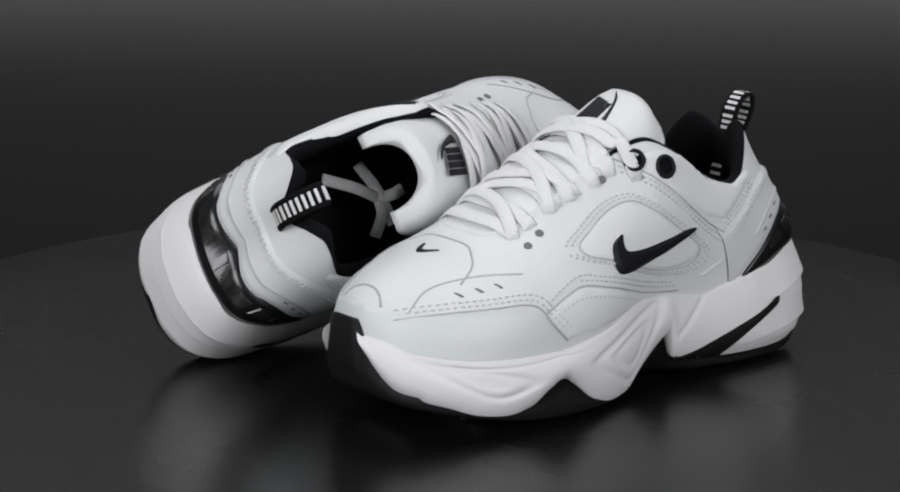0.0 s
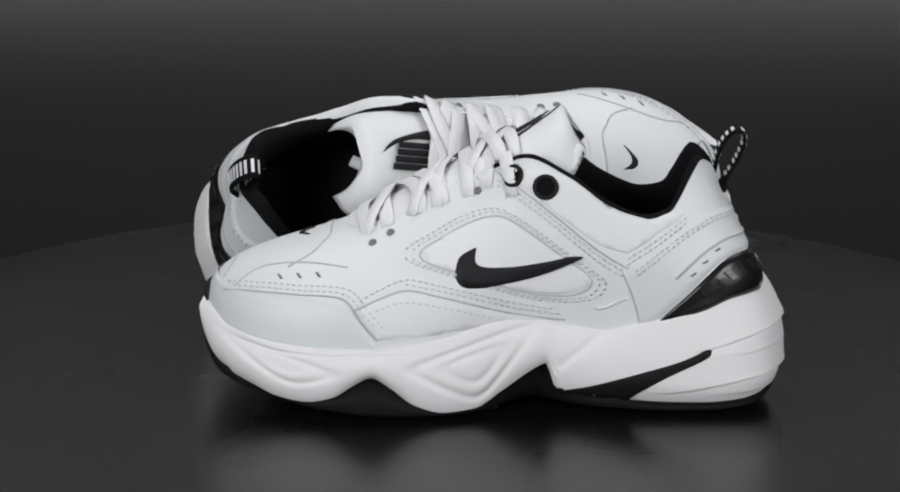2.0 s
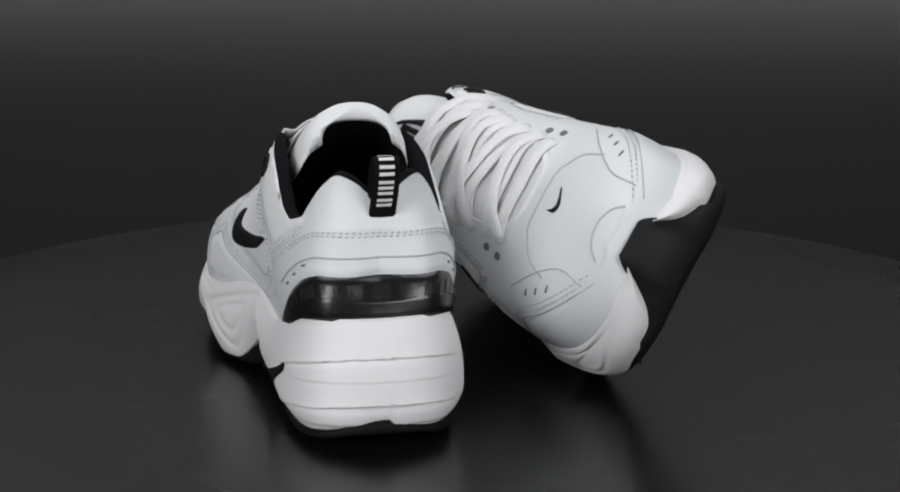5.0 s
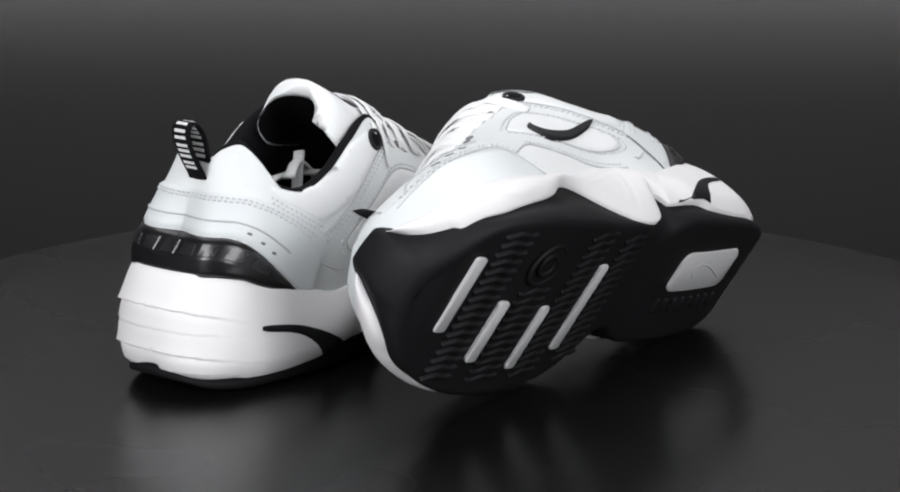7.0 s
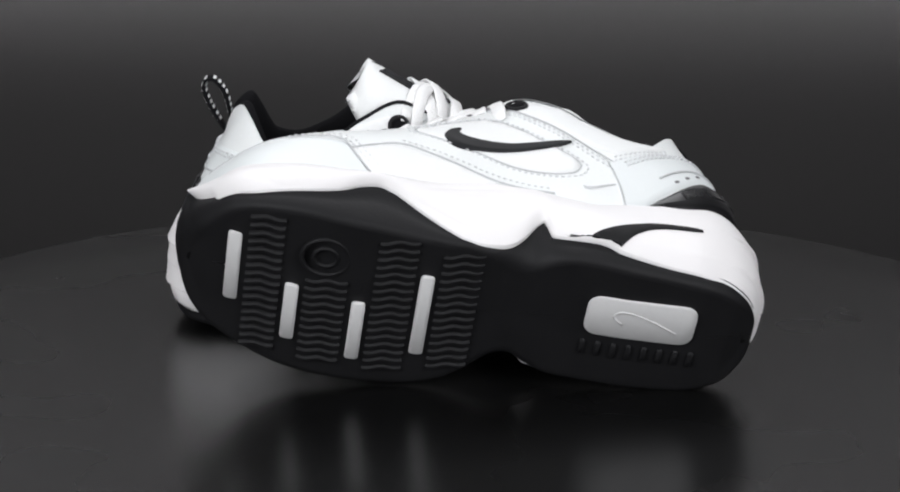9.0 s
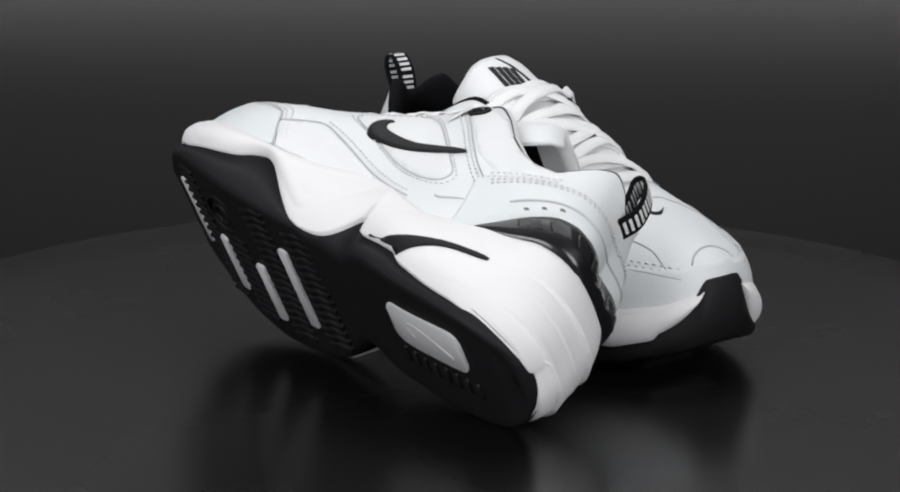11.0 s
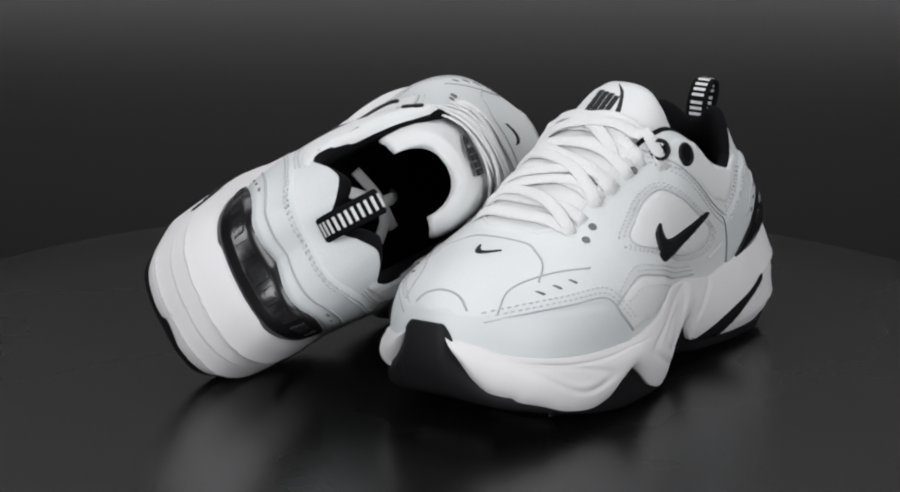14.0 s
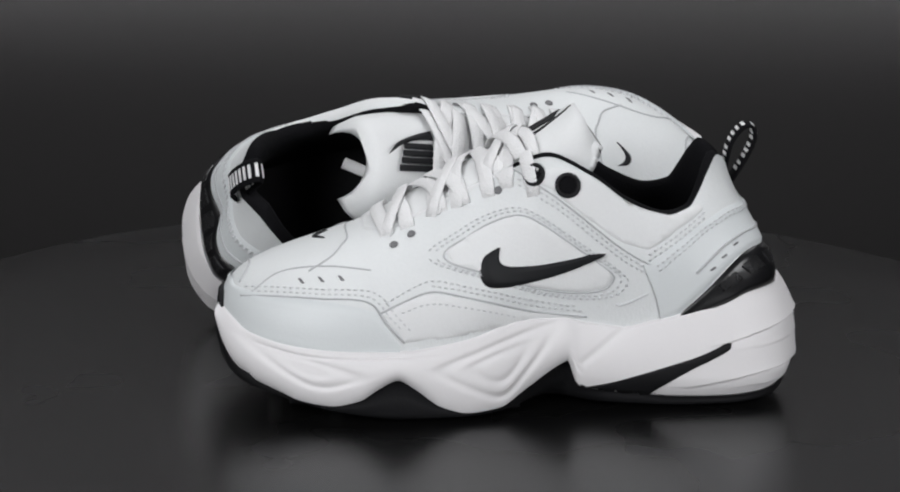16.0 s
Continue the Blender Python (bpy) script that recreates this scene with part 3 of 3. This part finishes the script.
    for way in (SIDE, OTHER):
        sp = lambda pts, y: side_points(pts, y, way)
        win = sp([(150, 84), (140, 91), (127, 99), (114, 103), (104, 100), (84, 86), (66, 73), (64, 69), (68, 64), (80, 62), (100, 64), (125, 71), (147, 78)], 49)
        add("side_panel", patch(ON_UPPER, win, way, .7), MESH, tag="bright white mesh side panel")
        seams.append(tube(line_on(ON_UPPER, win, way, .2, 70, True), .45, 5, True))
        c = np.mean(win, 0)
        thread.append(stitches(ON_UPPER, [c + (np.array(p) - c) * 1.09 for p in win], way, closed=True))
        if way is SIDE:
            thread.append(stitches(ON_UPPER, [c + (np.array(p) - c) * 1.17 for p in win], way, closed=True))
        lowp = sp([(182, 53), (170, 59), (157, 63), (140, 60), (107, 53), (80, 50), (92, 49), (107, 49), (136, 42), (155, 39), (172, 38)], 52)
        add("lower_panel", patch(ON_UPPER, lowp, way, .6), MESH, tag="white mesh lower side panel")
        if way is SIDE:
            thread.append(stitches(ON_UPPER, sp([(172, 53), (158, 57.5), (140, 55.5), (112, 50.5)], 52), way))
        seams.append(tube(line_on(ON_UPPER, sp([(183, 53), (170, 59.5), (157, 64), (140, 61), (107, 54), (77, 50.5)], 52), way, .3), .5, 5))
        thread.append(stitches(ON_UPPER, sp([(157, 67), (140, 64), (107, 57), (77, 53)], 52), way))
        if way is SIDE:
            thread.append(stitches(ON_UPPER, sp([(180, 58), (170, 64), (157, 69.5), (140, 66.5), (107, 59.5), (80, 55.5)], 52), way))
        collar = sp([(108, 122), (91, 109), (61, 86), (46, 82), (33, 91), (22, 99), (17, 104), (19, 108), (24, 105), (35, 102.5), (48, 105),
                     (62, 112), (76, 121), (92, 126)], 42)
        add("collar_panel", patch(ON_UPPER, collar, way, .8), MESH, tag="soft white textile collar panel")
        seams.append(tube(line_on(ON_UPPER, sp([(117, 129), (91, 109), (61, 85), (40, 73), (22, 62)], 47), way, .4), .45, 5))
        for d in (2.5, 5.5):
            thread.append(stitches(ON_UPPER, sp([(112, 124 - d), (91, 109 - d), (61, 85 - d), (40, 73 - d), (24, 63 - d)], 47), way))
        for d in (1.5, 4.5):
            thread.append(stitches(ON_UPPER, sp([(46, 81 - d), (33, 90 - d), (23, 98 - d), (15, 105 - d)], 42), way))
        seams.append(tube(line_on(ON_UPPER, sp([(247, 60), (243, 64), (235, 70), (224, 73), (206, 73.5), (187, 71)], 35), way, .2), .45, 5))
        thread.append(stitches(ON_UPPER, sp([(250, 64), (238, 63.5), (212, 61.5), (188, 59.5), (178, 49), (170, 40)], 45), way))
        thread.append(stitches(ON_UPPER, sp([(250, 66.5), (238, 66), (212, 64), (186, 62), (175, 50), (167, 41)], 45), way))
        seams.append(tube(line_on(ON_UPPER, sp([(252, 61.5), (238, 61), (212, 59), (189, 57), (180, 46), (171, 36)], 45), way, .9), .45, 5))
        for x, z in ((222, 66), (212, 66.5), (202, 67)):
            add("vent_hole", patch(ON_UPPER, sp([(x - 2, z - 1.6), (x - .2, z - 1.6), (x + 2, z + 1.8), (x + .2, z + 1.8)], 35), way, .5, 1.5), EYELET)
        for x, z in ((13, 72), (7, 78.5), (1, 85)):
            add("vent_hole", patch(ON_UPPER, sp([(x - 2, z + .6), (x - 1, z + 2), (x + 2, z - .2), (x + 1, z - 1.4)], 42), way, 1.8, 1.5), EYELET)
        # the curved check stripe, thinner on the inner side
        if way is SIDE:
            lo_c2 = [(122, 87), (131, 82), (133.5, 74), (131, 67), (125, 65), (112, 66.5), (93, 71.5), (78, 77.5), (68, 83)]
            hi_c2 = [(122, 87), (122.5, 82), (121.5, 78.5), (118, 77), (110, 77.5), (100, 78.5), (86, 81), (76, 83), (68, 83)]
        else:
            lo_c2 = [(126, 88), (134, 84), (136.5, 77), (132, 71), (125, 69), (112, 70), (96, 74.5), (80, 80), (68, 87)]
            hi_c2 = [(126, 88), (127.5, 84.5), (126, 81.5), (122, 80), (113, 80), (102, 81), (88, 84), (77, 86.5), (68, 87)]
        add("side_stripe", swoop(ON_UPPER, way, sp(lo_c2, 51), sp(hi_c2, 51), 1.9), STRIPE, tag="raised black curved check stripe")
        add("small_mark", swoop(ON_UPPER, way, sp([(63, 57), (61, 55.4), (57, 56), (50, 59.4), (45, 62)], 50), sp([(63, 57), (61, 56.3), (57, 57.2), (50, 60.4), (45, 62)], 50), .9, 20, 4),
            THREAD if way is SIDE else SEAM)
        # eyelets
        for x, z, rad in ((88, 116, 5.4), (104, 122, 5.0)) if way is SIDE else ((97, 120, 5.2),):
            p, n = lay(ON_UPPER, sp([(x, z)], 42)[0], way, .9)
            n /= np.linalg.norm(n)
            u = np.cross(n, (0, 0, 1))
            u /= np.linalg.norm(u)
            w = np.cross(n, u)
            loop = [p + rad * (math.cos(a) * u + math.sin(a) * w) for a in np.linspace(0, 2 * math.pi, 24, endpoint=False)]
            e = add("eyelet", tube(loop, 1.2, 6, True), RUBBER, tag="black ring eyelet")
            disc = [p - n * .3 + rad * .95 * (math.cos(a) * u + math.sin(a) * w) for a in np.linspace(0, 2 * math.pi, 24, endpoint=False)]
            disc += [p - n * .3 + n * .9 + rad * .5 * (math.cos(a) * u + math.sin(a) * w) for a in np.linspace(0, 2 * math.pi, 24, endpoint=False)]
            add("eyelet_hole", (disc, grid_faces(2, 24, close_cols=True) + [tuple(range(24, 48))]), LINING, e)
        for x, z in ((122, 112), (166, 89.5), (175, 84)):
            p, n = lay(ON_UPPER, sp([(x, z)], 33)[0], way, .2)
            n /= np.linalg.norm(n)
            u = np.cross(n, (0, 0, 1))
            u /= np.linalg.norm(u)
            w = np.cross(n, u)
            d = [p + n * h + rr * (math.cos(a) * u + math.sin(a) * w) for rr, h in ((2.3, 0), (1.9, .7), (1.0, .3)) for a in np.linspace(0, 2 * math.pi, 12, endpoint=False)]
            add("eyelet", (d, grid_faces(3, 12, close_cols=True) + [tuple(range(24, 36))]), EYELET, tag="small grey punched eyelet")
    # toe medallion and the mark on the vamp
    seams.append(tube(line_on(ON_UPPER, [(262, -13, 64), (262, -9, 69), (262, -2, 72), (262, 6, 72), (262, 13, 69), (262, 18, 64)], FRONT, .2), .6, 5))
    seams.append(tube(line_on(ON_UPPER, [(262, -33, 85), (262, -29, 94), (262, -22, 99), (262, -12, 103), (262, 14, 103), (262, 24, 99), (262, 32, 93), (262, 37, 84)], FRONT, .2), .5, 5))
    low_m, high_m = [[(262, a * outer, b) for a, b in q] for q in (((-5.5, 98.5), (-5.2, 94.4), (0, 93.4), (9, 97)), ((-5.5, 98.5), (-2.6, 96.2), (1.5, 95.6), (9, 97)))]
    add("toe_mark", swoop(ON_UPPER, FRONT, low_m, high_m, .9, 20, 4), STRIPE)
    add("seam", joined(seams), SEAM)
    tagged(add("stitching", joined(thread), THREAD), kind="stuff")

    # tongue
    sweep = 9.0 if loop_in else 0.0
    both = np.concatenate([tongue_form(3.5, sweep=sweep), tongue_form(-3.5, sweep=sweep)[:, ::-1]], 1)
    f = grid_faces(30, 34, close_cols=True) + [tuple(range(34)), tuple(range(29 * 34, 30 * 34))]
    tongue = add("tongue", (both.reshape(-1, 3), f), MESH, tag="padded white tongue")
    back = tongue_form(-5.0, hi=0.9, narrow=0.66, sweep=sweep) if loop_in else tongue_form(-4.6, hi=0.985, narrow=0.97)
    add("tongue_lining", (back.reshape(-1, 3), grid_faces(30, 17)), LINING, tongue, "black textile back of the tongue")
    fr = Vector((-0.80, 0, -0.60))

    def on_tongue(y, s):
        # s runs up the tongue's front, in millimetres below its top edge
        return (88 + s * .7, y * outer, 141 - s * .72)
    for i, y in enumerate((-9.5, -5.5, -1.5, 2.5)):
        q = [on_tongue(a, b) for a, b in ((y - 2.1, 15), (y + 1.3, 15), (y + 1.3, -5 + i * 1.1), (y - 2.1, -5 + i * 1.1))]
        add("tongue_print", patch(ON_TONGUE, q, fr, .6, 2), STRIPE, tongue, "black printed bar")
    add("tongue_stripe", swoop(ON_TONGUE, fr, [on_tongue(*q) for q in ((-3, -11), (4, -5), (9, 6), (12, 16))],
                               [on_tongue(*q) for q in ((-3, -11), (3, -2), (6, 8), (6, 16))], .6, 24, 4), STRIPE, tongue, "black printed curved stripe")

    # laces
    def strand(a, b, width, lift, bow=0.0, n=22):
        path, nn = [], []
        for i in range(n):
            t = i / (n - 1)
            x = a[0] + (b[0] - a[0]) * t + bow * math.sin(math.pi * t)
            y = a[1] + (b[1] - a[1]) * t
            path.append([x, y, over_throat(x, y, a[2]) + lift * math.sin(math.pi * min(1, max(0, t * 1.0))) ** .35 + .2])
            nn.append((0.5, y * .012, .85))
        p = np.array(path)
        for _ in range(3):
            p[1:-1, 2] = np.maximum(p[1:-1, 2], (p[:-2, 2] + 2 * p[1:-1, 2] + p[2:, 2]) / 4)
        return ribbon(p, nn, width, 1.1)
    rowsx = [(177, 30), (166, 31), (154, 31), (141, 32), (128, 33), (116, 34), (104, 36)]
    for i, (x, y) in enumerate(rowsx[:-1]):
        q = lambda k: rnd.uniform(-k, k)
        add("lace", strand((x + q(1), -y, 90), (x + q(2.0), y, 90), 7.8, 1.2 + 1.6 * rnd.random(), 1.5 + q(3.5)), LACE, tag="flat white cotton lace")
        x2, y2 = rowsx[i + 1]
        if i in (1, 2, 4, 5):
            add("lace", strand((x + 2, -y, 90), (x2 + q(4), y2, 90), 7.2, 2.4 + 1.6 * rnd.random(), 1 + q(5)), LACE, tag="flat white cotton lace")
        if i in (0, 2, 3, 5):
            add("lace", strand((x + 2, y, 90), (x2 + q(4), -y2, 90), 7.2, 3.0 + 1.8 * rnd.random(), 1 + q(5)), LACE, tag="flat white cotton lace")
    add("lace", strand((106, -40, 110), (128, 24, 110), 7.5, 5.5, -3), LACE, tag="flat white cotton lace")
    add("lace", strand((105, 41, 110), (122, -26, 110), 7.5, 6.2, 3), LACE, tag="flat white cotton lace")
    # loose lace ends lying in the shoe
    loose = ([(83, -22, 74), (87, -4, 76), (90, 15, 73)], [(58, -20, 74), (74, -9, 77), (87, 0, 75)], [(86, 0, 75), (95, 0, 77), (104, -2, 73)], [(86, 1, 75), (84, 9, 75), (79, 18, 68)]) if loop_in else (
        [(62, -6, 99), (78, 2, 104), (93, 1, 93)], [(85, 7, 108), (76, 0, 101), (67, -7, 91)], [(58, 9, 95), (76, 2, 98), (96, -9, 97)])
    for pts in loose:
        add("lace", ribbon(spline(pts, 18), [(-.25, 0.1, 1)] * 18, 6.5, 2.0), LACE, tag="loose white lace end tucked inside")

    # pull loop
    p = spline([(6, 92), (1, 104), (-3, 114), (-4, 122), (0, 132), (6, 139.5), (11, 142), (13, 138), (9, 130), (5, 121), (4, 112), (6, 100)] if loop_in else [(9, 88), (5, 104), (1, 117), (-2, 130), (-8, 138), (-13, 138), (-14, 132), (-10, 122), (-4, 112), (-1, 106)], 88)
    path = np.column_stack([p[:, 0], np.zeros(88), p[:, 1]])
    d = np.gradient(path, axis=0)
    nn = np.column_stack([d[:, 2], np.zeros(88), -d[:, 0]])
    loop = add("pull_loop", ribbon(path, nn, 13.5, 1.8), LINING, tag="black webbing pull loop with white dashes")
    run = np.concatenate([[0], np.cumsum(np.linalg.norm(np.diff(path, axis=0), axis=1))])
    for i in [int(np.argmin(np.abs(run - g))) for g in np.arange(8, run[-1] - 8, 3.6)]:
        n = nn[i] / np.linalg.norm(nn[i])
        t = d[i] / np.linalg.norm(d[i])
        c = path[i] + 0.0
        vs, fs = [], []
        for s in (1.25, -1.25):
            b = len(vs)
            vs += [c + n * s + t * (a * .85) + np.array([0, e, 0]) for a, e in ((-1, -3.7), (1, -3.7), (1, 3.7), (-1, 3.7))]
            fs.append((b, b + 1, b + 2, b + 3))
        fs += [(0, 1, 5, 4), (1, 2, 6, 5), (2, 3, 7, 6), (3, 0, 4, 7)]
        add("dash", (vs, fs), LACE, loop, "white woven dash", False)
    return shoe


# ---------------------------------------------------------------- the room
def box_mesh(name, x0, x1, y0, y1, z0, z1, mat):
    v = [(x, y, z) for z in (z0, z1) for x, y in ((x0, y0), (x1, y0), (x1, y1), (x0, y1))]
    f = [(3, 2, 1, 0), (4, 5, 6, 7), (0, 1, 5, 4), (1, 2, 6, 5), (2, 3, 7, 6), (3, 0, 4, 7)]
    return new(name, mesh_of(name, v, f, mat, False))


tagged(box_mesh("floor", -3, 3, -4, 1.75, -0.85, -0.80, FLOOR), "dark matt studio floor", "floor", kind="structure")
tagged(box_mesh("backdrop", -3, 3, 1.6, 1.65, -0.8, 2.4, BACKDROP), "dark grey paper studio backdrop", "backdrop", kind="structure")
tagged(box_mesh("wall_south", -3, 3, -4.05, -4, -0.8, 2.4, FLOOR), "dark studio wall", "wall", kind="structure")
tagged(box_mesh("wall_west", -3.05, -3, -4, 1.6, -0.8, 2.4, FLOOR), "dark studio wall", "wall", kind="structure")
tagged(box_mesh("wall_east", 3, 3.05, -4, 1.6, -0.8, 2.4, FLOOR), "dark studio wall", "wall", kind="structure")
tagged(box_mesh("ceiling", -3, 3, -4, 1.6, 2.4, 2.45, FLOOR), "dark studio ceiling", "ceiling", kind="structure")


def lathe(profile, n=160):
    v = [(r * math.cos(2 * math.pi * k / n), r * math.sin(2 * math.pi * k / n), z) for r, z in profile for k in range(n)]
    return v, grid_faces(len(profile), n, close_cols=True) + [tuple(range(n)), tuple(range((len(profile) - 1) * n, len(profile) * n))]


turntable = new("turntable")
tagged(turntable, "round glossy black turntable on a pedestal", "turntable")
v, f = lathe([(0.05, 0), (0.3, 0), (0.3525, 0), (0.3545, -0.0006), (0.3557, -0.002), (0.356, -0.004), (0.356, -0.016), (0.3545, -0.019), (0.352, -0.02), (0.05, -0.02)])
part("plate", np.array(v) / MM, f, TABLE, turntable, "glossy black acrylic disc")
v, f = lathe([(0.06, -0.0202), (0.06, -0.05), (0.14, -0.06), (0.14, -0.76), (0.22, -0.78), (0.22, -0.8), (0.05, -0.8)], 64)
part("pedestal", np.array(v) / MM, f, RUBBER, turntable, "matt black round pedestal")

# ---------------------------------------------------------------- the pair
STAND = make_shoe(1, "white leather trainer with black stripe standing on its sole")
LEAN = make_shoe(-1, "white leather trainer lying on its side, leaning on the other", True, 1.016)
STAND_POSE = pose(0.1472, 0.0272, 0.0017, 0, 0, -141.49)
LEAN_POSE = Matrix(((0.7669, -0.4005, 0.5014, -0.1514), (0.6299, 0.3202, -0.7077, 0.0034), (0.1229, 0.8585, 0.4978, 0.0357), (0, 0, 0, 1)))


# ---------------------------------------------------------------- the turning table and what stands on it
def motions():
    turned = [(0.0, 0), (0.3, 0), (0.4, 0.15), (0.5, 1.3), (0.75, 7.6), (1.0, 14.0), (1.5, 26.5), (2.0, 39.7), (2.5, 52.1), (3.0, 65.1), (3.5, 77.4), (4.0, 90.4), (4.5, 102.7),
              (5.0, 115.8), (5.6, 130.9), (6.2, 146.1), (6.8, 161.3), (7.5, 179.0), (8.0, 191.9), (8.5, 204.1), (9.0, 217.1), (9.6, 232.2), (10.2, 247.4), (10.8, 262.5),
              (11.5, 280.1), (12.0, 292.9), (12.5, 305.2), (13.0, 318.2), (13.5, 330.6), (14.0, 343.6), (14.5, 355.8), (15.0, 368.8), (15.5, 381.1), (16.0, 394.0)]
    for thing, rest in ((turntable, Matrix.Identity(4)), (STAND, STAND_POSE), (LEAN, LEAN_POSE)):
        rows = []
        for t, turn in turned:
            rows.append((t, pose(0, 0, 0, 0, 0, -turn) @ rest))
        walk(thing, rows)


motions()
